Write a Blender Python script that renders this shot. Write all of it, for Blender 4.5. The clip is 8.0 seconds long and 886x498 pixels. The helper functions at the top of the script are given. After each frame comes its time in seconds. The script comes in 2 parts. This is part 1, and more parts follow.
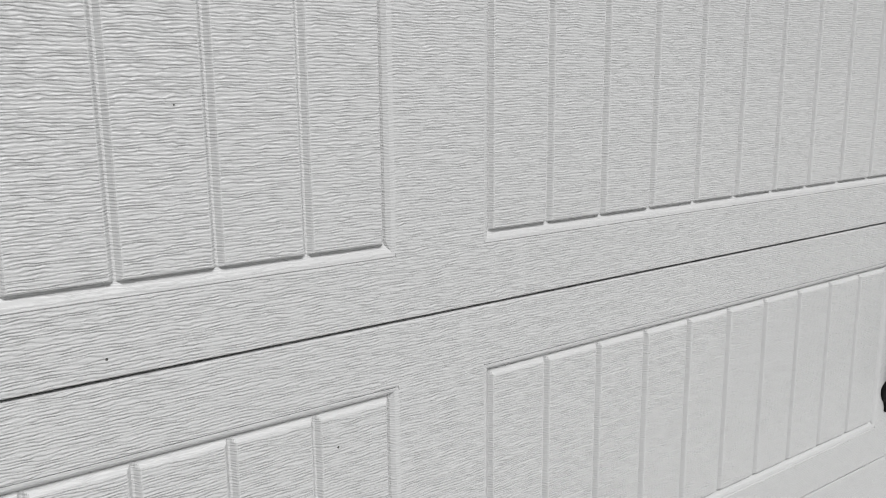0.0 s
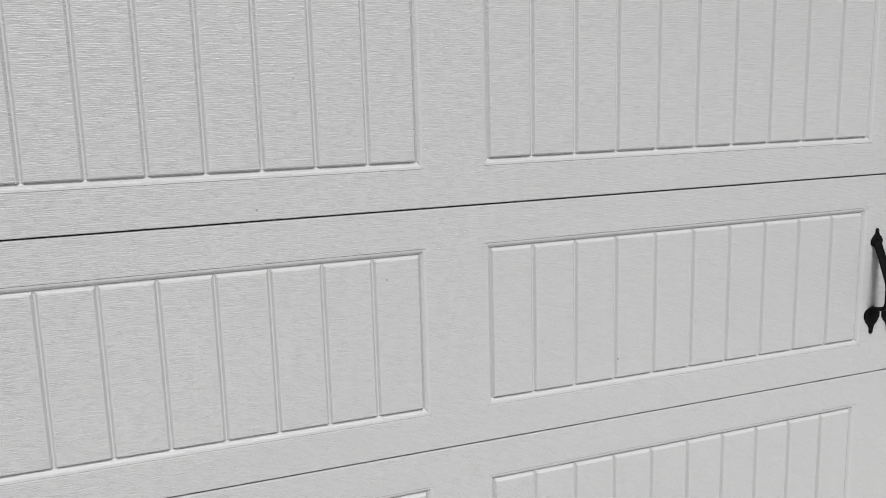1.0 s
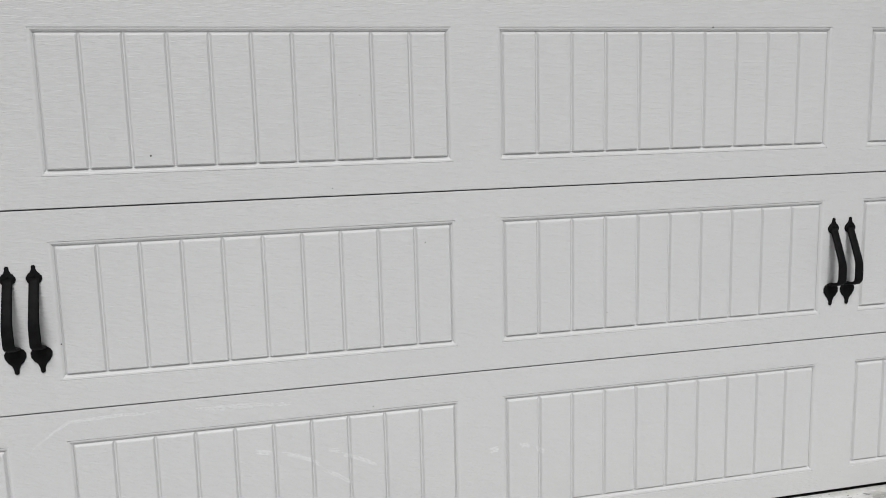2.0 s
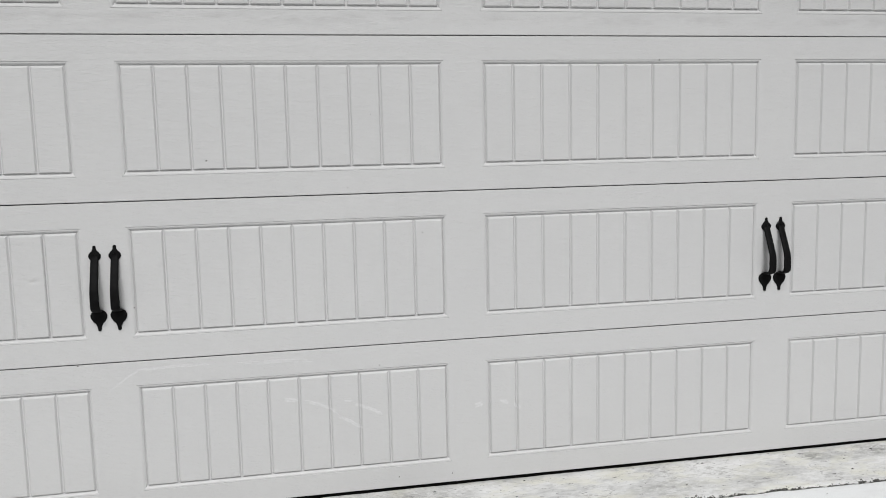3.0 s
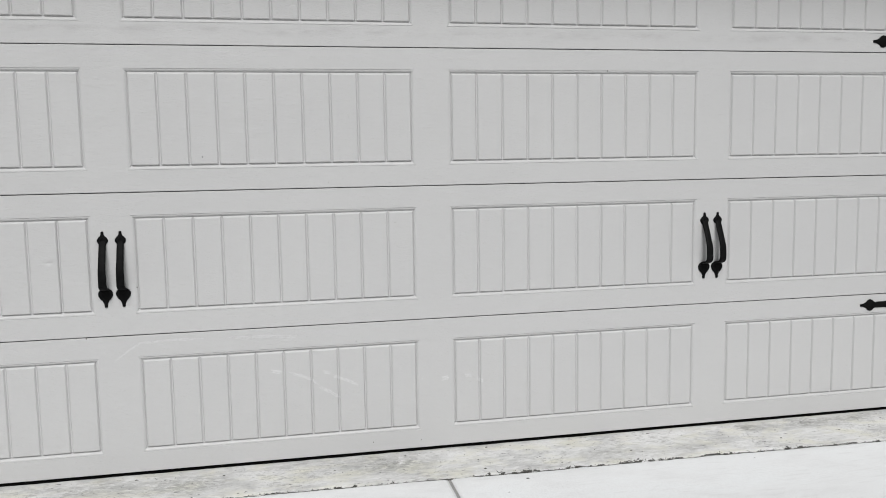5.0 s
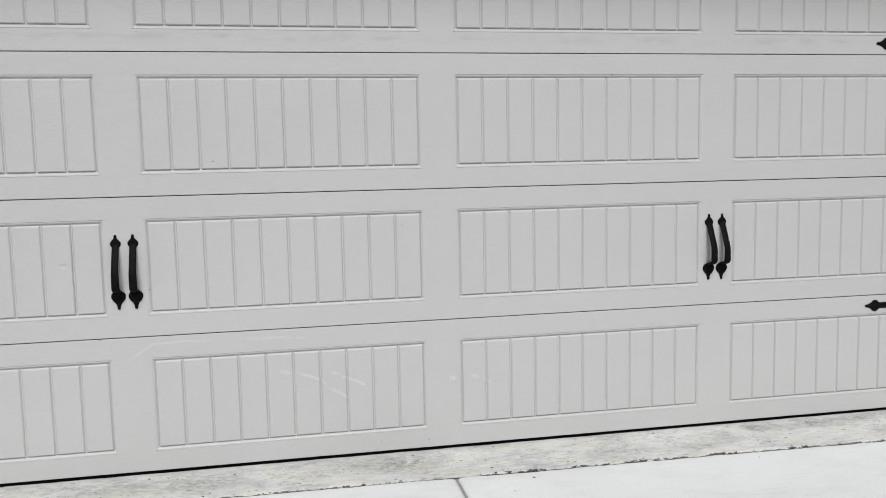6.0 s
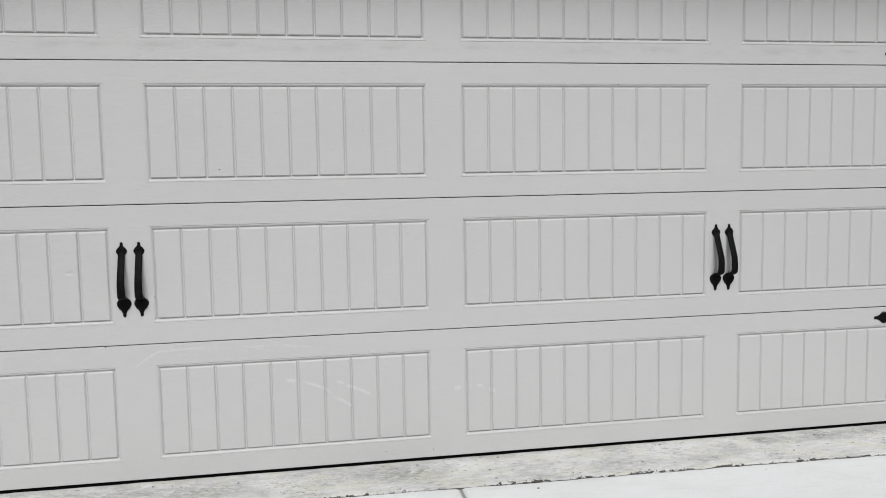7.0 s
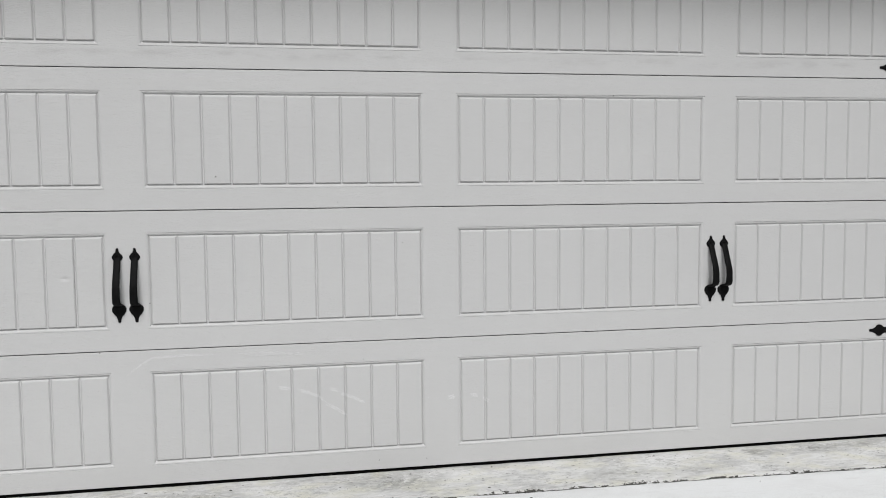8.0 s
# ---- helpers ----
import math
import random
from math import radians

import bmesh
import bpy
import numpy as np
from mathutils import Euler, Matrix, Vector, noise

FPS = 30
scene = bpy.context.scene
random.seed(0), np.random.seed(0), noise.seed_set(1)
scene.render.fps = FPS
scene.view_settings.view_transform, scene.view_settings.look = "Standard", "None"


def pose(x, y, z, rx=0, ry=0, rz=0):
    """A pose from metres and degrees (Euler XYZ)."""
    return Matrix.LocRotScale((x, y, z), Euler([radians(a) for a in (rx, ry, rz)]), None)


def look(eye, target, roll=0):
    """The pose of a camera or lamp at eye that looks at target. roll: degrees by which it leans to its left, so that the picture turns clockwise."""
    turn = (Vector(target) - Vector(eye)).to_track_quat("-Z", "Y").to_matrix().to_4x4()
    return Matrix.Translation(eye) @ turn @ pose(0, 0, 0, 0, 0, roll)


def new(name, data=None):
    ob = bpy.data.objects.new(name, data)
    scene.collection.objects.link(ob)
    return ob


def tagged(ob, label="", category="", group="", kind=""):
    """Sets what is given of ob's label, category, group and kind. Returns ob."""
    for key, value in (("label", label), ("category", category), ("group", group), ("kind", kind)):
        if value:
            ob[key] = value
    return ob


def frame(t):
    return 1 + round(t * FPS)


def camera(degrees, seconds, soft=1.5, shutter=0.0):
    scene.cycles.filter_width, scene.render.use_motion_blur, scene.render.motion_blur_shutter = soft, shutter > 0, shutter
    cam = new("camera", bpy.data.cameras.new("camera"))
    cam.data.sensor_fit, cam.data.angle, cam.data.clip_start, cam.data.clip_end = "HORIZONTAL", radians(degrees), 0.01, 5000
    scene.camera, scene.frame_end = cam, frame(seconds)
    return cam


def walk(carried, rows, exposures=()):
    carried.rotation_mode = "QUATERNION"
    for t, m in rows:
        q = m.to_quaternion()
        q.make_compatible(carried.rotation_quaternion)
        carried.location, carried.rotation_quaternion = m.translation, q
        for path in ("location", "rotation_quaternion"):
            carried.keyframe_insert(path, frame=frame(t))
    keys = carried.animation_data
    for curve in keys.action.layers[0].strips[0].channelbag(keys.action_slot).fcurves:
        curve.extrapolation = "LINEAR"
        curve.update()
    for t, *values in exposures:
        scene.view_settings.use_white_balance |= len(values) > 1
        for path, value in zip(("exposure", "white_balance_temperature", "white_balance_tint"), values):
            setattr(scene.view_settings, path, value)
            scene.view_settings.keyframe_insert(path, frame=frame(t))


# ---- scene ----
cam = camera(56.06, 8.0, soft=1.0)
# seconds, eye x y z, turn about x y z in degrees
PATH = [
    (0.0, -0.5901, -0.8402, 1.3612, 78.554, 0.531, -35.283),
    (0.3, -0.6434, -1.0618, 1.3515, 78.831, 0.562, -30.782),
    (0.5, -0.6607, -1.2227, 1.3478, 79.101, 0.979, -27.425),
    (0.7, -0.6425, -1.3850, 1.3251, 78.913, 1.076, -24.351),
    (1.0, -0.6186, -1.6181, 1.2993, 79.559, 1.558, -20.296),
    (1.2, -0.6296, -1.7583, 1.2971, 80.012, 1.714, -18.505),
    (1.5, -0.6692, -1.9561, 1.2897, 79.925, 1.432, -16.468),
    (1.8, -0.6720, -2.1570, 1.2890, 80.735, 1.382, -14.564),
    (2.0, -0.6341, -2.2743, 1.2696, 81.153, 1.432, -13.342),
    (2.2, -0.5951, -2.4115, 1.2616, 81.354, 1.429, -12.183),
    (3.3, -0.6507, -2.9920, 1.2128, 83.527, 1.289, -11.131),
    (3.5, -0.6474, -3.0686, 1.2102, 83.690, 1.258, -11.095),
    (4.0, -0.6086, -3.1800, 1.2001, 83.785, 1.178, -11.608),
    (4.5, -0.6092, -3.2343, 1.1876, 83.790, 0.983, -11.745),
    (4.7, -0.6241, -3.2321, 1.1828, 83.706, 0.932, -11.799),
    (5.8, -0.6351, -3.2662, 1.1769, 83.877, 1.056, -11.277),
    (6.0, -0.6261, -3.2804, 1.1817, 83.920, 1.171, -11.085),
    (6.5, -0.6188, -3.2863, 1.1879, 84.187, 1.141, -10.819),
    (7.0, -0.6075, -3.2804, 1.1773, 84.619, 0.962, -10.377),
    (7.5, -0.5966, -3.2804, 1.1690, 85.033, 0.780, -10.132),
    (8.0, -0.5805, -3.2978, 1.1552, 85.619, 0.542, -10.179),
]
EXPOSURES = [(0.0, -0.68), (1.0, -0.75), (3.5, -0.77), (8.0, -0.83)]
walk(cam, [(t, pose(*place)) for t, *place in PATH], EXPOSURES)

# ---- daylight: a pale overcast sky with a veiled sun in front of the house ----
SUN_HEIGHT, SUN_SIDE = radians(49), radians(185)
world = bpy.data.worlds.new("overcast")
scene.world = world
world.use_nodes = True
wn, wl = world.node_tree.nodes, world.node_tree.links
sky = wn.new("ShaderNodeTexSky")
sky.sky_type, sky.sun_disc, sky.sun_elevation, sky.sun_rotation = "NISHITA", False, SUN_HEIGHT, SUN_SIDE
sky.air_density, sky.dust_density, sky.ozone_density = 1.0, 2.0, 1.0
veil = wn.new("ShaderNodeHueSaturation")
veil.inputs["Saturation"].default_value = 0.12
wl.new(sky.outputs["Color"], veil.inputs["Color"])
wl.new(veil.outputs["Color"], wn["Background"].inputs["Color"])
wn["Background"].inputs["Strength"].default_value = 0.05
sun_data = bpy.data.lights.new("sun", "SUN")
sun_data.energy, sun_data.angle, sun_data.color = 4.8, radians(22), (0.993, 0.990, 0.994)
sun = new("sun", sun_data)
sun.matrix_world = look((-0.5, -6.5, 7.5), (0, 0, 0))


# ---- materials ----
GRAIN = 0.00060                    # height of the pressed wood grain


def material(name, rough=0.5, metal=0.0):
    m = bpy.data.materials.new(name)
    m.use_nodes = True
    b = m.node_tree.nodes["Principled BSDF"]
    b.inputs["Roughness"].default_value, b.inputs["Metallic"].default_value = rough, metal
    return m, m.node_tree.nodes, m.node_tree.links, b


def place(n, l, scale, shift=(0, 0, 0)):
    """World position, stretched."""
    geo, mp = n.new("ShaderNodeNewGeometry"), n.new("ShaderNodeMapping")
    mp.inputs["Scale"].default_value, mp.inputs["Location"].default_value = scale, shift
    l.new(geo.outputs["Position"], mp.inputs["Vector"])
    return mp.outputs["Vector"]


def noise_tex(n, l, vector, scale=1.0, detail=3.0, rough=0.5, warp=0.0):
    t = n.new("ShaderNodeTexNoise")
    t.inputs["Scale"].default_value, t.inputs["Detail"].default_value = scale, detail
    t.inputs["Roughness"].default_value, t.inputs["Distortion"].default_value = rough, warp
    l.new(vector, t.inputs["Vector"])
    return t.outputs["Fac"]


def ramp(n, l, fac, stops):
    r = n.new("ShaderNodeValToRGB")
    while len(r.color_ramp.elements) < len(stops):
        r.color_ramp.elements.new(0.5)
    for e, (at, c) in zip(r.color_ramp.elements, stops):
        e.position = at
        e.color = (c, c, c, 1) if isinstance(c, (int, float)) else (*c, 1)
    l.new(fac, r.inputs["Fac"])
    return r.outputs["Color"]


def mix(n, l, fac, a, b, kind="MIX"):
    m = n.new("ShaderNodeMixRGB")
    m.blend_type = kind
    for socket, v in (("Fac", fac), ("Color1", a), ("Color2", b)):
        if isinstance(v, (int, float)):
            m.inputs[socket].default_value = v if socket == "Fac" else (v, v, v, 1)
        elif isinstance(v, tuple):
            m.inputs[socket].default_value = (*v, 1)
        else:
            l.new(v, m.inputs[socket])
    return m.outputs["Color"]


def math_node(n, l, op, a, b=0.0):
    m = n.new("ShaderNodeMath")
    m.operation = op
    for i, v in enumerate((a, b)):
        if isinstance(v, (int, float)):
            m.inputs[i].default_value = v
        else:
            l.new(v, m.inputs[i])
    return m.outputs[0]


def bump(n, l, b, height, distance, strength=1.0, width=0.1):
    k = n.new("ShaderNodeBump")
    k.inputs["Distance"].default_value, k.inputs["Strength"].default_value = distance, strength
    k.inputs["Filter Width"].default_value = width
    l.new(height, k.inputs["Height"])
    l.new(k.outputs["Normal"], b.inputs["Normal"])


def painted_steel(name, pressed):
    """White baked paint on steel; pressed with a fine level wood grain, fainter on the mouldings and in the channels."""
    m, n, l, b = material(name, 0.42)
    # ridges run level, waver up and down and fade in and out along the sheet
    geo = n.new("ShaderNodeNewGeometry")
    sep = n.new("ShaderNodeSeparateXYZ")
    l.new(geo.outputs["Position"], sep.inputs[0])
    slow = noise_tex(n, l, place(n, l, (16, 16, 70)), 1.0, 2.0, 0.5)
    quick = noise_tex(n, l, place(n, l, (60, 60, 260), (5, 0, 3)), 1.0, 2.0, 0.5)
    phase = math_node(n, l, "ADD", math_node(n, l, "MULTIPLY", sep.outputs[2], 1800.0), math_node(n, l, "MULTIPLY", slow, 15.0))
    phase = math_node(n, l, "ADD", phase, math_node(n, l, "MULTIPLY", quick, 9.0))
    wave = math_node(n, l, "SINE", phase)
    streaks = noise_tex(n, l, place(n, l, (75, 75, 720), (1, 4, 2)), 1.0, 3.0, 0.55)
    patch = noise_tex(n, l, place(n, l, (42, 42, 130), (7, 2, 5)), 1.0, 3.0, 0.6)
    amount = ramp(n, l, patch, [(0.36, 0.40), (0.60, 1.0)])
    height = math_node(n, l, "ADD", math_node(n, l, "MULTIPLY", wave, amount), math_node(n, l, "MULTIPLY", streaks, 0.30))
    bump(n, l, b, height, GRAIN * pressed, 1.0, 1.0)
    dull = noise_tex(n, l, place(n, l, (1.3, 1.3, 2.1)), 1.0, 4.0, 0.6)
    smear = noise_tex(n, l, place(n, l, (3, 3, 40), (3, 1, 7)), 1.0, 4.0, 0.65)
    base = mix(n, l, dull, (0.54, 0.54, 0.54), (0.575, 0.575, 0.57))
    base = mix(n, l, ramp(n, l, smear, [(0.62, 0.0), (0.80, 0.25)]), base, (0.48, 0.48, 0.472))
    # finger grime rubbed along the foot rail of the top section
    band = math_node(n, l, "SUBTRACT", 1.0, math_node(n, l, "MULTIPLY", math_node(n, l, "ABSOLUTE", math_node(n, l, "SUBTRACT", sep.outputs[2], 1.657)), 42.0))
    rub = noise_tex(n, l, place(n, l, (6, 6, 26), (6, 2, 1)), 1.0, 5.0, 0.65)
    grime = math_node(n, l, "MULTIPLY", math_node(n, l, "MAXIMUM", band, 0.0), ramp(n, l, rub, [(0.46, 0.0), (0.66, 0.40)]))
    base = mix(n, l, grime, base, (0.33, 0.32, 0.32))
    l.new(base, b.inputs["Base Color"])
    l.new(ramp(n, l, dull, [(0.3, 0.36), (0.7, 0.50)]), b.inputs["Roughness"])
    return m


def black_iron():
    m, n, l, b = material("black_iron", 0.62)
    v = place(n, l, (1, 1, 1))
    dents = noise_tex(n, l, v, 95.0, 2.0)
    fine = noise_tex(n, l, v, 600.0, 2.0)
    bump(n, l, b, math_node(n, l, "ADD", dents, math_node(n, l, "MULTIPLY", fine, 0.2)), 0.0015, 0.7)
    l.new(ramp(n, l, noise_tex(n, l, v, 60.0, 4.0), [(0.35, (0.003, 0.003, 0.0032)), (0.75, (0.007, 0.007, 0.0073))]), b.inputs["Base Color"])
    b.inputs["Specular IOR Level"].default_value = 0.09
    return m


def rubber():
    m, n, l, b = material("black_rubber", 0.8)
    l.new(ramp(n, l, noise_tex(n, l, place(n, l, (20, 20, 60)), 1.0, 3.0), [(0.3, 0.002), (0.8, 0.006)]), b.inputs["Base Color"])
    b.inputs["Specular IOR Level"].default_value = 0.08
    return m


def spot(n, l, x, y, rx, ry):
    """One blot round (x, y): 1 in its middle, 0 past rx, ry."""
    v = place(n, l, (1 / rx, 1 / ry, 0), (-x / rx, -y / ry, 0))
    g = n.new("ShaderNodeVectorMath")
    g.operation = "LENGTH"
    l.new(v, g.inputs[0])
    return math_node(n, l, "MAXIMUM", math_node(n, l, "SUBTRACT", 1.0, g.outputs["Value"]), 0.0)


def old_concrete():
    """Weathered strip: chalky white, cream and grey blotches trowelled along the door, thin dark flecks and pits."""
    m, n, l, b = material("weathered_concrete", 0.9)
    v = place(n, l, (1, 1, 1))
    broad = noise_tex(n, l, place(n, l, (3.2, 6.0, 5.0)), 1.0, 4.0, 0.6, 0.4)
    blotch = noise_tex(n, l, place(n, l, (17, 34, 30)), 1.0, 9.0, 0.72, 0.7)
    tone = math_node(n, l, "ADD", math_node(n, l, "MULTIPLY", broad, 0.5), math_node(n, l, "MULTIPLY", blotch, 0.5))
    base = ramp(n, l, tone, [(0.38, (0.40, 0.40, 0.395)), (0.44, (0.52, 0.52, 0.515)), (0.50, (0.62, 0.62, 0.61)), (0.58, (0.72, 0.72, 0.712))])
    yellow = noise_tex(n, l, place(n, l, (1, 1.6, 1), (4, 8, 0)), 6.0, 5.0, 0.65)
    base = mix(n, l, ramp(n, l, yellow, [(0.47, 0.0), (0.66, 0.7)]), base, (0.655, 0.645, 0.55))
    # oily grey patches
    ragged = ramp(n, l, noise_tex(n, l, place(n, l, (30, 55, 50), (3, 3, 0)), 1.0, 6.0, 0.75, 0.8), [(0.40, 0.0), (0.60, 1.0)])
    for x, y, rx, ry, much in ((1.365, -0.060, 0.075, 0.055, 1.3), (1.66, -0.06, 0.22, 0.08, 0.8), (1.90, -0.05, 0.20, 0.07, 0.7), (-0.21, -0.10, 0.24, 0.13, 0.9),
                               (-0.98, -0.13, 0.26, 0.12, 0.8), (0.70, -0.20, 0.24, 0.09, 0.5), (-1.30, -0.10, 0.20, 0.10, 0.6)):
        blot = math_node(n, l, "MULTIPLY", math_node(n, l, "MULTIPLY", spot(n, l, x, y, rx, ry), much * 1.5), ragged)
        base = mix(n, l, math_node(n, l, "MINIMUM", blot, 0.85), base, (0.29, 0.29, 0.275))
    worn = ramp(n, l, noise_tex(n, l, place(n, l, (1, 1, 1), (2, 6, 1)), 4.0, 3.0), [(0.46, 0.15), (0.62, 0.8)])
    flake = noise_tex(n, l, place(n, l, (26, 60, 50)), 1.0, 8.0, 0.75, 1.2)
    chips = math_node(n, l, "MULTIPLY", worn, ramp(n, l, flake, [(0.535, 0.0), (0.575, 0.8)]))
    base = mix(n, l, chips, base, (0.30, 0.295, 0.28))
    pit = noise_tex(n, l, place(n, l, (34, 105, 85), (9, 2, 0)), 1.0, 3.0, 0.6, 0.8)
    base = mix(n, l, ramp(n, l, pit, [(0.665, 0.0), (0.68, 0.9)]), base, (0.06, 0.06, 0.058))
    l.new(base, b.inputs["Base Color"])
    bump(n, l, b, math_node(n, l, "ADD", blotch, math_node(n, l, "MULTIPLY", flake, -0.4)), 0.004, 0.6)
    return m


def drive_concrete():
    """Pale broomed slab with faint broad discolouring."""
    m, n, l, b = material("pale_concrete", 0.85)
    v = place(n, l, (1, 1, 1))
    soft = noise_tex(n, l, place(n, l, (2.2, 4.5, 2.2)), 1.0, 6.0, 0.65, 0.4)
    base = ramp(n, l, soft, [(0.32, (0.72, 0.725, 0.725)), (0.5, (0.79, 0.80, 0.802)), (0.7, (0.81, 0.83, 0.835))])
    drag = noise_tex(n, l, place(n, l, (8, 60, 8), (1, 1, 0)), 1.0, 4.0, 0.6)
    base = mix(n, l, ramp(n, l, drag, [(0.56, 0.0), (0.75, 0.22)]), base, (0.46, 0.455, 0.44))
    grit = noise_tex(n, l, v, 260.0, 3.0)
    base = mix(n, l, ramp(n, l, grit, [(0.35, 0.22), (0.55, 0.0)]), base, (0.40, 0.40, 0.39))
    l.new(base, b.inputs["Base Color"])
    bump(n, l, b, math_node(n, l, "ADD", grit, drag), 0.0010, 0.6)
    return m


def plain(name, colour, rough=0.8, grain=120.0, relief=0.001):
    m, n, l, b = material(name, rough)
    g = noise_tex(n, l, place(n, l, (1, 1, 1)), grain, 4.0, 0.6)
    dark = tuple(0.82 * c for c in colour)
    l.new(ramp(n, l, g, [(0.3, dark), (0.6, colour)]), b.inputs["Base Color"])
    bump(n, l, b, g, relief, 0.6)
    return m


def chalk():
    """Rubbed chalky smear."""
    m, n, l, b = material("chalky_scuff", 0.75)
    l.new(ramp(n, l, noise_tex(n, l, place(n, l, (200, 200, 400)), 1.0, 3.0), [(0.35, 0.58), (0.65, 0.71)]), b.inputs["Base Color"])
    return m


STEEL, SMOOTH = painted_steel("white_grained_steel", 1.0), painted_steel("white_smooth_steel", 0.45)
IRON, RUBBER = black_iron(), rubber()
APRON, SLAB = old_concrete(), drive_concrete()
# crumbs and specks; also the strip whose dark colour stands for the crack's shadow
SOIL_SHADE = plain("dark_soil_and_shade", (0.09, 0.088, 0.08), 0.95, 300.0, 0.003)
SEALANT = plain("grey_joint_filler", (0.30, 0.30, 0.29), 0.9, 90.0, 0.003)
STUCCO = plain("pale_stucco", (0.60, 0.59, 0.56), 0.9, 160.0, 0.003)
SCUFF = chalk()
SOFFIT = plain("white_soffit_board", (0.62, 0.62, 0.60), 0.7, 60.0, 0.0005)
YARD = plain("yard_concrete", (0.30, 0.30, 0.29), 0.9, 8.0, 0.002)


# ---- mesh helpers ----
def mesh_of(bm, name, mat, smooth=False):
    me = bpy.data.meshes.new(name)
    bmesh.ops.recalc_face_normals(bm, faces=bm.faces)
    if smooth:
        for f in bm.faces:
            f.smooth = True
    bm.to_mesh(me)
    bm.free()
    me.materials.append(mat)
    return me


def part(name, bm, mat, parent, label="", smooth=False, at=None):
    ob = new(name, mesh_of(bm, name, mat, smooth))
    ob.parent = parent
    if at:
        ob.matrix_basis = at
    return tagged(ob, label) if label else ob


def shared(name, mesh, parent, at):
    ob = new(name, mesh)
    ob.parent, ob.matrix_basis = parent, at
    return ob


def box(bm, x0, x1, y0, y1, z0, z1):
    v = [bm.verts.new(p) for p in ((x0, y0, z0), (x1, y0, z0), (x1, y1, z0), (x0, y1, z0), (x0, y0, z1), (x1, y0, z1), (x1, y1, z1), (x0, y1, z1))]
    for f in ((0, 3, 2, 1), (4, 5, 6, 7), (0, 1, 5, 4), (1, 2, 6, 5), (2, 3, 7, 6), (3, 0, 4, 7)):
        bm.faces.new([v[i] for i in f])


def loft(bm, loops, cap_start=True, cap_end=True):
    """Rings of equal length joined by quads."""
    rings = [[bm.verts.new(p) for p in ring] for ring in loops]
    k = len(rings[0])
    for a, b in zip(rings, rings[1:]):
        for i in range(k):
            bm.faces.new((a[i], a[(i + 1) % k], b[(i + 1) % k], b[i]))
    if cap_start:
        bm.faces.new(rings[0])
    if cap_end:
        bm.faces.new(rings[-1])
    return rings


def solid(name, mat, label, category, *boxes):
    bm = bmesh.new()
    for b in boxes:
        box(bm, *b)
    return tagged(new(name, mesh_of(bm, name, mat)), label, category, kind="structure")


# ---- the house front and the ground ----
HALF, RISE, FOOT = 2.44, 0.5334, 0.003   # half the door's width, a section's height, the lowest edge
TOP = FOOT + 4 * RISE
WALL_Y = -0.10                     # outer face of the wall, in front of the door's face
solid("wall_front", STUCCO, "pale stucco house wall round the garage opening", "wall",
      (-4.2, -HALF - 0.004, WALL_Y, 0.12, -0.06, 2.36), (HALF + 0.004, 4.2, WALL_Y, 0.12, -0.06, 2.36),
      (-HALF - 0.004, HALF + 0.004, WALL_Y, 0.12, TOP + 0.004, 2.36))
solid("wall_left", STUCCO, "pale stucco side wall of the garage", "wall", (-4.2, -4.06, 0.123, 6.2, -0.06, 2.36))
solid("wall_right", STUCCO, "pale stucco side wall of the garage", "wall", (4.06, 4.2, 0.123, 6.2, -0.06, 2.36))
solid("wall_back", STUCCO, "pale stucco back wall of the garage", "wall", (-4.057, 4.057, 6.06, 6.2, -0.06, 2.36))
solid("ceiling", SOFFIT, "flat board ceiling and overhanging soffit above the garage door", "ceiling", (-4.6, 4.6, -0.43, 6.6, 2.364, 2.52))

bm = bmesh.new()
rim = [bm.verts.new((600 * math.cos(a), 600 * math.sin(a), -0.12)) for a in (2 * math.pi * i / 48 for i in range(48))]
bm.faces.new(rim)
tagged(new("ground", mesh_of(bm, "ground", YARD)), "level grey ground reaching to the horizon", "ground", kind="structure")
solid("garage_floor", YARD, "plain grey concrete garage floor", "floor", (-4.05, 4.05, 0.07, 6.05, -0.118, -0.012))

EDGE = -0.290                      # where the weathered strip meets the drive


def edge_at(x):
    """The broken line between strip and drive."""
    return EDGE - 0.020 * x + 0.008 * noise.noise((x * 1.3, 2.0, 0)) + 0.007 * noise.noise((x * 9, 5.0, 0)) + 0.004 * noise.noise((x * 40, 1.0, 0))


def apron():
    bm = bmesh.new()
    nx, ny = 620, 26
    grid = []
    for i in range(nx + 1):
        x = -3.4 + 6.8 * i / nx
        e = edge_at(x) + 0.0050 + 0.004 * max(noise.noise((x * 14, 3, 2)), -0.4)
        col = []
        for j in range(ny + 1):
            y = 0.068 + (e - 0.068) * j / ny
            z = -0.010 + 0.018 * min(y, 0.0) + 0.0016 * noise.noise((x * 7, y * 9, 0)) + 0.0008 * noise.noise((x * 40, y * 40, 3))
            if j == ny:
                z -= max(0.0, 0.006 * noise.noise((x * 30, 7, 0)))
            col.append(bm.verts.new((x, y, z)))
        low = bm.verts.new((x, e + 0.001, -0.10))
        grid.append(col + [low])
    for a, b in zip(grid, grid[1:]):
        for j in range(ny + 1):
            bm.faces.new((a[j], a[j + 1], b[j + 1], b[j]))
    return tagged(new("pavement_strip", mesh_of(bm, "pavement_strip", APRON, True)),
                  "weathered cream and grey concrete strip under the door", "pavement", kind="structure")


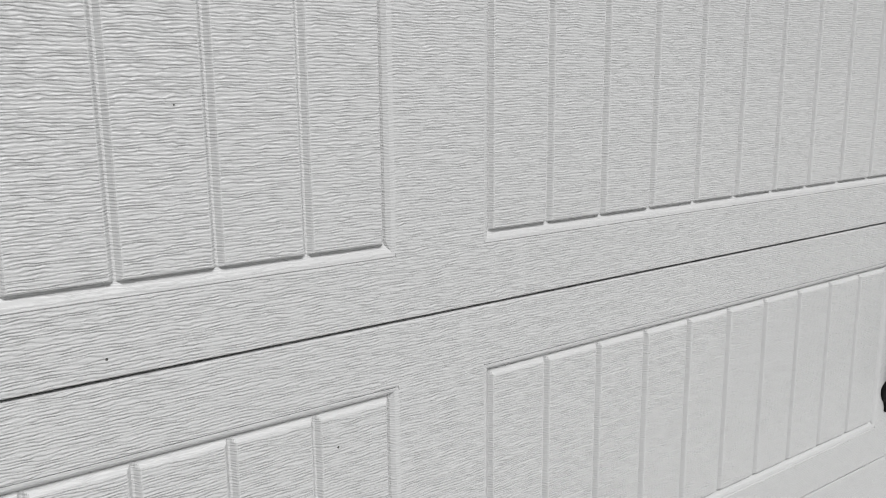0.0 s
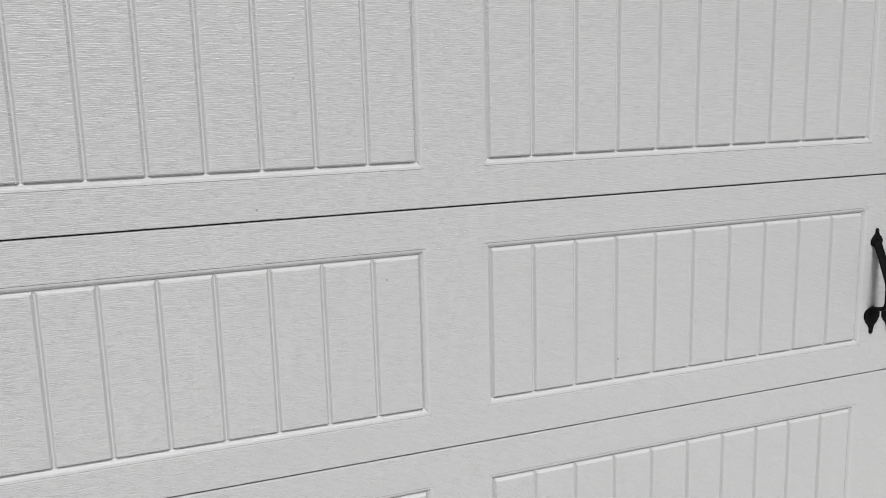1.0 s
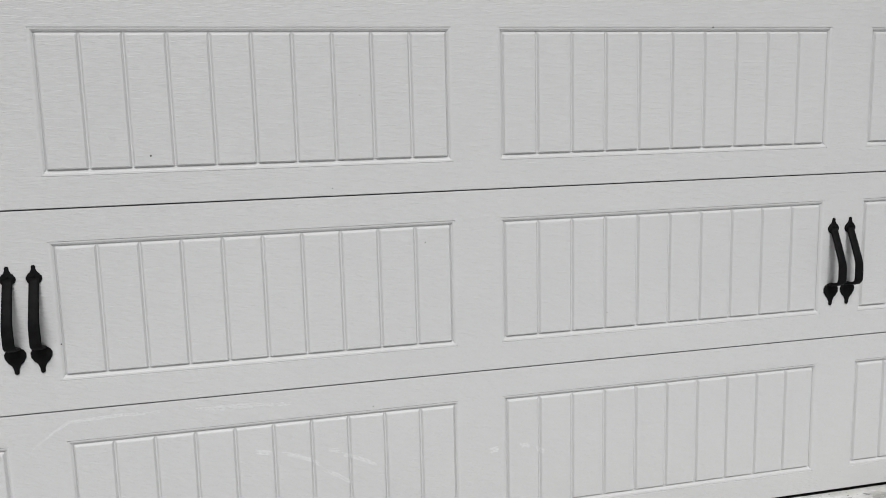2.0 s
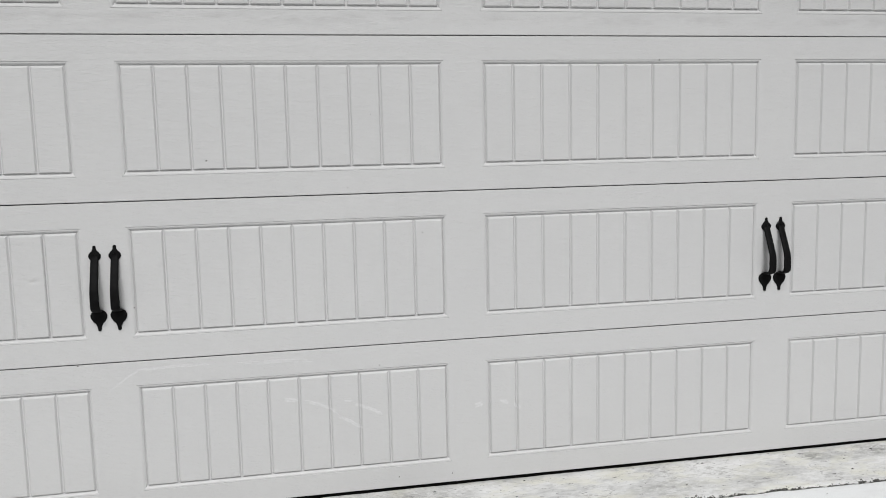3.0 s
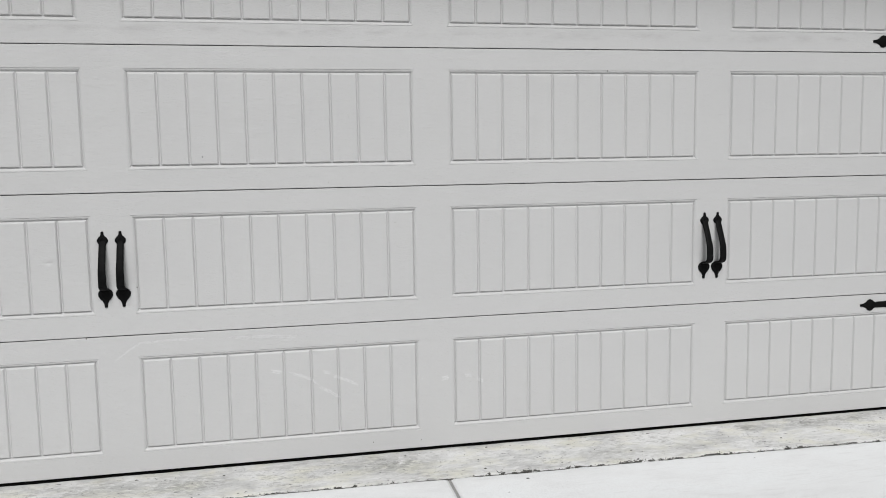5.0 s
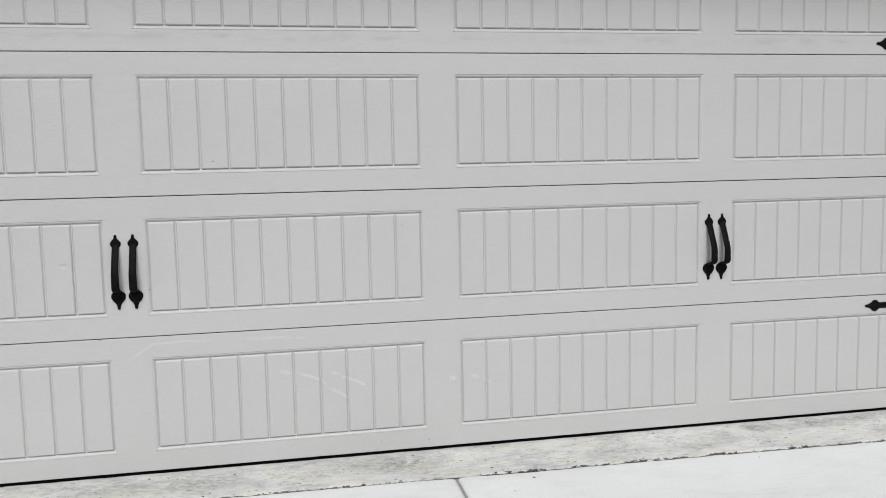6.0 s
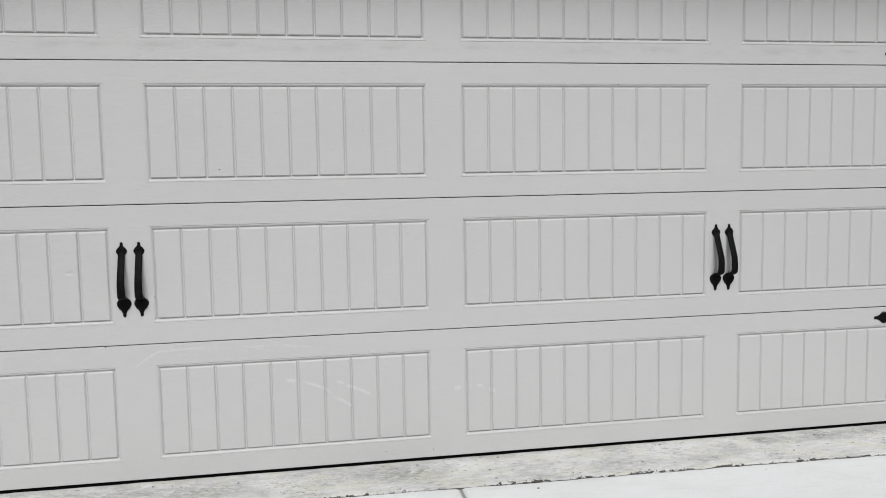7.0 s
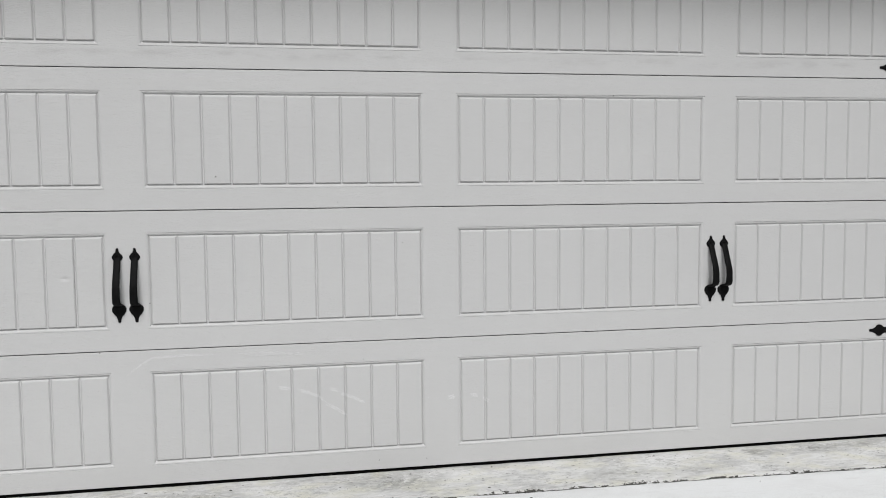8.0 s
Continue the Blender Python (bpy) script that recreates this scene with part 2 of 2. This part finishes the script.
def drive(x0, x1, wavy_left, wavy_right):
    bm = bmesh.new()
    nx = 260
    ys = [0.0, -0.002, -0.006, -0.05, -0.2, -0.6, -1.5, -3.5, -7.0]
    drop = [-0.004, -0.0008, 0.0, 0, 0, 0, 0, 0, 0]
    grid = []
    for i in range(nx + 1):
        u = i / nx
        x = x0 + (x1 - x0) * u
        rounded = 0.0
        if (wavy_left and i == 0) or (wavy_right and i == nx):
            rounded = -0.004
        e = edge_at(x) - 0.003
        low = bm.verts.new((x, e, -0.10))
        col = [low]
        for y, d in zip(ys, drop):
            col.append(bm.verts.new((x, e + y, -0.0180 + d + rounded + 0.014 * y + 0.0012 * noise.noise((x * 2, y * 2, 9)))))
        grid.append(col)
    for a, b in zip(grid, grid[1:]):
        for j in range(len(a) - 1):
            bm.faces.new((a[j], a[j + 1], b[j + 1], b[j]))
    for side in (grid[0], grid[-1]):
        down = [bm.verts.new((v.co.x, v.co.y, -0.10)) for v in side[1:]]
        for j in range(len(down) - 1):
            bm.faces.new((side[1 + j], side[2 + j], down[j + 1], down[j]))
    return tagged(new("driveway", mesh_of(bm, "driveway", SLAB, True)), "pale smooth concrete driveway slab beside a filled joint", "driveway", kind="structure")


apron()
JOINT = -0.014
drive(-3.4, JOINT - 0.006, False, True)
drive(JOINT + 0.006, 3.4, True, False)
bm = bmesh.new()
box(bm, JOINT - 0.0059, JOINT + 0.0059, -7.0, EDGE - 0.002, -0.116, -0.0225)
for v in bm.verts:
    if v.co.z > -0.05:
        v.co.z += 0.014 * (v.co.y - EDGE)
tagged(new("joint_filler", mesh_of(bm, "joint_filler", SEALANT)), "dark grey filled joint between two driveway slabs", "joint", kind="structure")


def crack_shade_fill():
    """Dark soil strip painting the crack's shade, here level with the slabs, there sunk."""
    bm = bmesh.new()
    last = None
    for i in range(1701):
        x = -3.4 + 6.8 * i / 1700
        e = edge_at(x)
        top = -0.0195 + 0.0035 * noise.noise((x * 11, 6, 1)) + 0.0025 * noise.noise((x * 60, 2, 4))
        row = [bm.verts.new(p) for p in ((x, e - 0.012, -0.11), (x, e - 0.006, top - 0.003), (x, e + 0.001, top), (x, e + 0.010, top - 0.002), (x, e + 0.012, -0.11))]
        if last:
            for a, b, c, d in zip(last, last[1:], row[1:], row):
                bm.faces.new((a, b, c, d))
        last = row
    tagged(new("crack_soil_shade", mesh_of(bm, "crack_soil_shade", SOIL_SHADE)), "dark soil strip standing for the shaded gap before the driveway", "soil", kind="structure")


crack_shade_fill()


# stretches of the crack where it has crumbled: from, to, how thickly
BROKEN = [(0.14, 0.34, 1.0), (0.44, 0.62, 0.6), (0.66, 0.82, 1.0), (0.82, 0.93, 0.45), (1.02, 1.16, 0.8), (1.26, 1.30, 0.5), (1.33, 1.46, 1.0), (1.46, 1.85, 0.4),
          (-0.50, -0.41, 0.35), (-0.37, -0.31, 0.6), (-0.28, -0.22, 0.5), (-0.75, -0.60, 0.2), (-1.3, 1.9, 0.05)]


def crumbs():
    """Broken dark bits along the crack, thick in some stretches."""
    rnd = random.Random(7)
    bm = bmesh.new()
    for x0, x1, thick in BROKEN:
        for _ in range(int(1300 * (x1 - x0) * thick)):
            x = rnd.uniform(x0, x1)
            if noise.noise((x * 34, x0, 4)) < rnd.uniform(-0.25, 0.35):
                continue
            r = rnd.uniform(0.0008, 0.0040) * (0.6 + 0.4 * thick)
            y = edge_at(x) + abs(rnd.gauss(0.0, 0.008)) * (0.4 + thick) - 0.001
            z = -0.0150 + rnd.uniform(-0.002, 0.001)
            ring = []
            for k in range(6):
                a = k * math.pi / 3
                q = r * rnd.uniform(0.6, 1.4)
                ring.append(bm.verts.new((x + 1.7 * q * math.cos(a), y + q * math.sin(a), z - 0.002)))
            tip = bm.verts.new((x + rnd.uniform(-0.3, 0.3) * r, y, z + 0.7 * r))
            for k in range(6):
                bm.faces.new((ring[k], ring[(k + 1) % 6], tip))
    tagged(new("crack_debris", mesh_of(bm, "crack_debris", SOIL_SHADE)), "dark crumbs and grit along the crack", "debris", kind="stuff")


def loose_grit():
    """Single dark bits lying about on the strip and the slabs."""
    rnd = random.Random(21)
    bm = bmesh.new()
    spots = [(1.205, -0.368), (0.273, -0.356), (0.170, -0.460), (1.346, -0.558), (0.762, -0.191), (0.202, -0.016), (-0.434, -0.065), (-0.428, -0.119), (-1.091, -0.046), (-1.023, -0.050), (-1.242, -0.020)]
    spots += [(rnd.uniform(-1.6, 1.9), rnd.uniform(-0.26, -0.02)) for _ in range(34)]
    for x, y in spots:
        r = rnd.uniform(0.0015, 0.0042)
        z = (-0.010 + 0.018 * y if y > -0.28 else -0.018 + 0.014 * (y + 0.3)) - 0.0005
        ring = [bm.verts.new((x + 1.8 * r * rnd.uniform(0.7, 1.3) * math.cos(k * math.pi / 3), y + r * rnd.uniform(0.7, 1.3) * math.sin(k * math.pi / 3), z)) for k in range(6)]
        tip = bm.verts.new((x, y, z + 0.9 * r))
        for k in range(6):
            bm.faces.new((ring[k], ring[(k + 1) % 6], tip))
    tagged(new("loose_grit", mesh_of(bm, "loose_grit", SOIL_SHADE)), "single dark bits of grit scattered on the concrete", "grit", kind="stuff")


loose_grit()
crumbs()

# ---- the garage door ----
door = tagged(new("garage_door"), "closed white steel carriage style sectional garage door, pressed wood grain", "garage door", kind="thing")
PANEL_W, MID, PAIR = 1.0708, 0.0672, 1.2780     # panel width; half the middle stile; outer panels' inner edge
PANEL_Z0, PANEL_Z1 = 0.0805, 0.4500            # panel edges above a section's foot
PANEL_H = PANEL_Z1 - PANEL_Z0
CENTRES = [-PAIR - PANEL_W / 2, -MID - PANEL_W / 2, MID + PANEL_W / 2, PAIR + PANEL_W / 2]
# the moulding, inward from the panel's edge: distance, depth
MOULD = [(0.0, 0.0), (0.0013, 0.0026), (0.0029, 0.0007), (0.0078, 0.0015), (0.0092, 0.0024), (0.0150, 0.0086), (0.0172, 0.0094)]
SLIM = 0.74                        # the moulding's width at the sides and top, against its foot
PITCH = 0.1050
EDGE_IN = MOULD[-1][0]
FIELD_W, FIELD_H, FIELD_UP = PANEL_W - 2 * SLIM * EDGE_IN, PANEL_H - (1 + SLIM) * EDGE_IN, (1 - SLIM) * EDGE_IN / 2


def section(k):
    z0, z1 = FOOT + k * RISE, FOOT + (k + 1) * RISE
    bm = bmesh.new()
    lip = [(0.0017, 0.0110), (0.0018, 0.0022), (0.0022, 0.0006), (0.0036, 0.0)]
    zs = [(z0 + a + (0.003 if k == 0 else 0.0), y) for a, y in lip] + [(z0 + PANEL_Z0, 0.0), (z0 + PANEL_Z1, 0.0)] + [(z1 - a, y) for a, y in reversed(lip)]
    xs = [-HALF + 0.002]
    for c in CENTRES:
        xs += [c - PANEL_W / 2, c + PANEL_W / 2]
    xs.append(HALF - 0.002)
    grid = [[bm.verts.new((x, y, z)) for z, y in zs] for x in xs]
    for i in range(len(xs) - 1):
        for j in range(len(zs) - 1):
            if not (i % 2 == 1 and j == 4):
                bm.faces.new((grid[i][j], grid[i + 1][j], grid[i + 1][j + 1], grid[i][j + 1]))
    lo = [bm.verts.new((x, 0.046, zs[0][0])) for x in xs]
    hi = [bm.verts.new((x, 0.046, zs[-1][0])) for x in xs]
    for i in range(len(xs) - 1):
        bm.faces.new((grid[i][0], lo[i], lo[i + 1], grid[i + 1][0]))
        bm.faces.new((grid[i][-1], grid[i + 1][-1], hi[i + 1], hi[i]))
        bm.faces.new((lo[i], hi[i], hi[i + 1], lo[i + 1]))
    for i in (0, len(xs) - 1):
        bm.faces.new([*grid[i], hi[i], lo[i]])
    return part("section", bm, STEEL, door, "white steel door section with pressed wood grain")


SIDE = [0.0, 0.0002, 0.0005, 0.0017, 0.0024, 0.0060, 0.0094]      # the moulding's depths along the panel's sides, shallower than at head and foot


def panel_mesh():
    bm = bmesh.new()
    rings = []
    for (e, y), d in zip(MOULD, SIDE):
        a, foot, head, run = PANEL_W / 2 - SLIM * e, -PANEL_H / 2 + e, PANEL_H / 2 - SLIM * e, 0.006
        rings.append([(-a, y, foot), (a, y, foot), (a, d, foot + run), (a, d, head - run), (a, y, head), (-a, y, head), (-a, d, head - run), (-a, d, foot + run)])
    loft(bm, rings, False, True)
    return mesh_of(bm, "panel", SMOOTH)


SHOULDER = [(0.0, 0.0090), (0.0014, 0.0085), (0.0032, 0.0058), (0.0052, 0.0028), (0.0066, 0.0014), (0.0080, 0.0010)]      # beside another plank
RIM = [(0.0, 0.0093), (0.0018, 0.0050), (0.0028, 0.0018), (0.0040, 0.0010)]           # above the foot moulding


FLANK = [(0.0, 0.0093), (0.0025, 0.0060), (0.0050, 0.0020), (0.0066, 0.0010)]          # the outer planks' edge beside the moulding
HEAD = [(0.0, 0.0093), (0.0016, 0.0060), (0.0064, 0.0014), (0.0082, 0.0010)]           # the bevel under the head moulding


def board_mesh(width, first=False, last=False, dent=None):
    """A pressed plank with flat channels at its sides, falling to the moulding at its ends."""
    bm = bmesh.new()
    a, h = width / 2, FIELD_H / 2
    xs = [(-a + e, y) for e, y in (FLANK if first else SHOULDER)] + [(a - e, y) for e, y in reversed(FLANK if last else SHOULDER)]
    zs = [(-h + e, y) for e, y in RIM] + [(h - e, y) for e, y in reversed(HEAD)]
    if dent:
        xs = sorted(xs + [(dent[0] + 0.003 * i, 0.0010) for i in range(-11, 12)])
        zs = sorted(zs + [(dent[1] + 0.0025 * i, 0.0010) for i in range(-11, 12)])
    sink = (lambda x, z: 0.0030 * math.exp(-((x - dent[0]) / 0.014) ** 2 - ((z - dent[1]) / 0.007) ** 2)) if dent else (lambda x, z: 0.0)
    grid = [[bm.verts.new((x, max(d, e) + sink(x, z), z)) for z, e in zs] for x, d in xs]
    for p, q in zip(grid, grid[1:]):
        for j in range(len(zs) - 1):
            f = bm.faces.new((p[j], q[j], q[j + 1], p[j + 1]))
            f.material_index = int(not dent and max(v.co.y for v in f.verts) > 0.0012)
    me = mesh_of(bm, "board", STEEL)
    me.materials.append(SMOOTH)
    return me


sections = [section(k) for k in range(4)]
PANEL, BOARD = panel_mesh(), board_mesh(PITCH)
END_W = (FIELD_W - 8 * PITCH) / 2
DENTED = board_mesh(PITCH, dent=(0.016, 0.015))
FIRST, LAST = board_mesh(END_W, first=True), board_mesh(END_W, last=True)
for k in range(4):
    for c in CENTRES:
        p = shared("panel", PANEL, door, pose(c, 0, FOOT + k * RISE + (PANEL_Z0 + PANEL_Z1) / 2))
        for i in range(10):
            if 0 < i < 9:
                shared("board", DENTED if (k, i) == (1, 8) and c == CENTRES[0] else BOARD, p, pose((i - 4.5) * PITCH, 0, FIELD_UP))
            else:
                shared("board", FIRST if i == 0 else LAST, p, pose((-1 if i == 0 else 1) * (FIELD_W - END_W) / 2, 0, FIELD_UP))

bm = bmesh.new()
prof = [(0.016, 0.0070), (0.014, -0.004), (0.017, -0.013), (0.036, -0.014), (0.042, -0.006), (0.040, 0.0070)]
loft(bm, [[(x, y, z) for y, z in prof] for x in (-HALF + 0.003, HALF - 0.003)])
part("bottom_seal", bm, RUBBER, door, "black rubber seal pressed on the concrete")


# ---- ironwork ----
def spear(bm, tip, axis, across, widths, thick, lift=0.0):
    """A flat forged plate along axis from its tip; widths: distance, half width. Its face bulges."""
    tip, axis, across, out = Vector(tip), Vector(axis), Vector(across), Vector((0, -1, 0))
    fine = []
    for (s0, w0), (s1, w1) in zip(widths, widths[1:]):
        for q in range(4):
            u = q / 4
            fine.append((s0 + (s1 - s0) * u, w0 + (w1 - w0) * (u * u * (3 - 2 * u))))
    fine.append(widths[-1])
    rows = []
    for s, w in fine:
        ring = []
        for f, h in ((-1, 0.0), (-1, 0.55), (-0.88, 0.88), (-0.45, 1.0), (0, 1.05), (0.45, 1.0), (0.88, 0.88), (1, 0.55), (1, 0.0)):
            bulge = thick * (0.75 + 0.45 * min(w / 0.02, 1.3))
            ring.append(tip + axis * s + across * (w * f) + out * (lift + h * bulge))
        rows.append(ring)
    loft(bm, rows)


UPPER = [(0.0, 0.0026), (0.003, 0.0050), (0.010, 0.0053), (0.016, 0.0078), (0.023, 0.0145), (0.030, 0.0190), (0.036, 0.0195), (0.043, 0.0165), (0.049, 0.0100), (0.052, 0.0040)]
LOWER = [(0.0, 0.0030), (0.003, 0.0058), (0.012, 0.0062), (0.022, 0.0098), (0.034, 0.0200), (0.044, 0.0255), (0.054, 0.0262), (0.062, 0.0225), (0.069, 0.0140), (0.0735, 0.0040)]


# the grip runs straight out of the upper plate to a bend, goes on upright and turns back into the lower plate: height, distance from the door
GRIP = [(0.108, 0.003), (0.096, 0.008), (0.060, 0.025), (0.020, 0.043), (0.004, 0.0495), (-0.006, 0.0515), (-0.020, 0.0525), (-0.048, 0.0530), (-0.058, 0.0500), (-0.065, 0.042), (-0.069, 0.030), (-0.071, 0.018), (-0.074, 0.003)]


def grip_mesh():
    bm = bmesh.new()
    rows = []
    for i, (z, o) in enumerate(GRIP):
        a, b = GRIP[max(i - 1, 0)], GRIP[min(i + 1, len(GRIP) - 1)]
        d = Vector((0, -(b[1] - a[1]), b[0] - a[0])).normalized()
        nrm = Vector((1, 0, 0)).cross(d)
        if nrm.y > 0:
            nrm.negate()
        w = 0.0122 + 0.0026 * min(i / 8, 1)
        h = 0.0050
        ring = []
        for k in range(14):
            t = 2 * math.pi * k / 14
            cx, cy = math.cos(t), math.sin(t)
            px = w * math.copysign(abs(cx) ** 0.55, cx)
            py = h * math.copysign(abs(cy) ** 0.75, cy)
            ring.append(Vector((0, -o, z)) + Vector((1, 0, 0)) * px + nrm * py)
        rows.append(ring)
    loft(bm, rows)
    return bm


def handle(x):
    root = part("pull_handle", grip_mesh(), IRON, door, "black forged iron pull handle with spear shaped ends", True, pose(x, 0, 0.788))
    bm = bmesh.new()
    spear(bm, (0, 0, 0.1415), (0, 0, -1), (1, 0, 0), UPPER, 0.0045)
    part("upper_plate", bm, IRON, root, smooth=True)
    bm = bmesh.new()
    loft(bm, [[(r * math.cos(a), -y, 0.1145 + r * math.sin(a)) for a in (math.pi * i / 6 for i in range(12))] for r, y in ((0.0036, 0.0035), (0.0036, 0.0062), (0.0028, 0.0072), (0.0012, 0.0076))])
    part("screw", bm, IRON, root, "black domed screw head", True)
    bm = bmesh.new()
    spear(bm, (0, 0, -0.1415), (0, 0, 1), (1, 0, 0), LOWER, 0.0045)
    part("lower_plate", bm, IRON, root, smooth=True)


for x in (-1.2400, -1.1775, 1.1742, 1.2348):
    handle(x)

STRAP = [(0.0, 0.0030), (0.004, 0.0062), (0.014, 0.0068), (0.028, 0.0125), (0.040, 0.0235), (0.050, 0.0262), (0.060, 0.0235), (0.070, 0.0150), (0.078, 0.0125), (0.090, 0.0135), (0.25, 0.0160), (0.47, 0.0190)]


def hinge(x, z):
    bm = bmesh.new()
    spear(bm, (0, 0, 0), (1, 0, 0), (0, 0, 1), STRAP, 0.0040)
    part("strap_hinge", bm, IRON, door, "black forged iron strap hinge with a spear tip", True, pose(x, 0, z))


hinge(1.946, 0.4880)
hinge(1.960, 1.6510)


# ---- wear on the door ----
def face_y(x, on_panel):
    """How deep the door's front lies at x: the flat stile, a plank or the channel beside it."""
    if not on_panel:
        return 0.0
    c = min(CENTRES, key=lambda m: abs(m - x))
    near = min(abs(x - c - (i - 4) * PITCH) for i in range(9))
    return 0.0010 + 0.0068 * max(0.0, 1 - near / 0.0066)


def streak(points, width, parent, rnd, on_panel=True):
    """A thin ragged smear of chalky paint along the points, lying on the steel."""
    bm = bmesh.new()
    line = []
    for (x0, z0), (x1, z1) in zip(points, points[1:]):
        n = max(2, int(math.hypot(x1 - x0, z1 - z0) / 0.003))
        line += [(x0 + (x1 - x0) * i / n, z0 + (z1 - z0) * i / n) for i in range(n)]
    line.append(points[-1])
    for strand in range(5):
        lift = 0.00003 * (strand + 5 * (len(parent.children) % 3))
        last = None
        for i, (x, z) in enumerate(line):
            u = i / (len(line) - 1)
            fade = min(1.0, 5 * u, 5 * (1 - u))
            if noise.noise((x * 90, z * 90, 3.7 * strand)) + rnd.uniform(-0.25, 0.25) > 0.70 * fade - 0.20:
                last = None
                continue
            w = width * rnd.uniform(0.15, 0.45)
            z += width * ((strand - 2) * 0.36 + 0.35 * noise.noise((x * 45, 8, strand)))
            y = face_y(x, on_panel) - 0.0002 - lift
            pair = (bm.verts.new((x, y, z - w / 2)), bm.verts.new((x, y, z + w / 2)))
            if last:
                bm.faces.new((last[0], pair[0], pair[1], last[1]))
            last = pair
    ob = part("scuff", bm, SCUFF, parent, "faint chalky white scuff")
    for p in ob.data.polygons:
        if p.normal.y > 0:
            p.flip()


rnd = random.Random(3)
low = sections[0]
streak([(-0.655, 0.364), (-0.610, 0.358)], 0.0080, low, rnd)
streak([(-0.585, 0.352), (-0.545, 0.342), (-0.500, 0.322), (-0.470, 0.300)], 0.0072, low, rnd)
streak([(-0.455, 0.349), (-0.420, 0.342)], 0.0072, low, rnd)
streak([(-0.420, 0.333), (-0.375, 0.315), (-0.307, 0.283)], 0.0072, low, rnd)
streak([(-0.475, 0.292), (-0.430, 0.268), (-0.385, 0.238)], 0.0072, low, rnd)
streak([(0.020, 0.288), (0.052, 0.292)], 0.0096, low, rnd, False)
streak([(-0.060, 0.284), (-0.052, 0.283)], 0.0096, low, rnd, False)
streak([(0.115, 0.296), (0.150, 0.290)], 0.0080, low, rnd)
streak([(0.168, 0.282), (0.198, 0.262)], 0.0096, low, rnd)
streak([(-1.225, 0.440), (-1.170, 0.480), (-1.130, 0.505), (-1.000, 0.511), (-0.900, 0.508)], 0.0048, low, rnd, False)
streak([(-0.820, 0.506), (-0.680, 0.506), (-0.550, 0.495)], 0.0056, low, rnd, False)
streak([(-0.760, 0.498), (-0.640, 0.500)], 0.0040, low, rnd, False)

for k, x, z, r, y in ((2, -0.8718, 1.1957, 0.0028, 0.001), (1, -0.1548, 0.9280, 0.0018, 0.001), (2, 0.7315, 1.5185, 0.0028, 0.0), (0, -1.3170, 0.5330, 0.0026, 0.0),
                      (2, -0.4090, 1.0920, 0.0016, 0.0), (1, 0.3997, 0.6817, 0.0018, 0.001), (2, -0.3235, 1.3399, 0.0012, 0.001), (0, -0.3201, 0.4635, 0.0018, 0.0),
                      (0, -0.2617, 0.0456, 0.0022, 0.0), (0, -0.0661, 0.0400, 0.0022, 0.0), (1, -1.1290, 0.7170, 0.0022, 0.002)):
    bm = bmesh.new()
    bmesh.ops.create_icosphere(bm, subdivisions=1, radius=r)
    for v in bm.verts:
        v.co.y *= 0.35
    part("dirt_speck", bm, SOIL_SHADE, sections[k], "tiny dark dirt speck", False, pose(x, y, z))
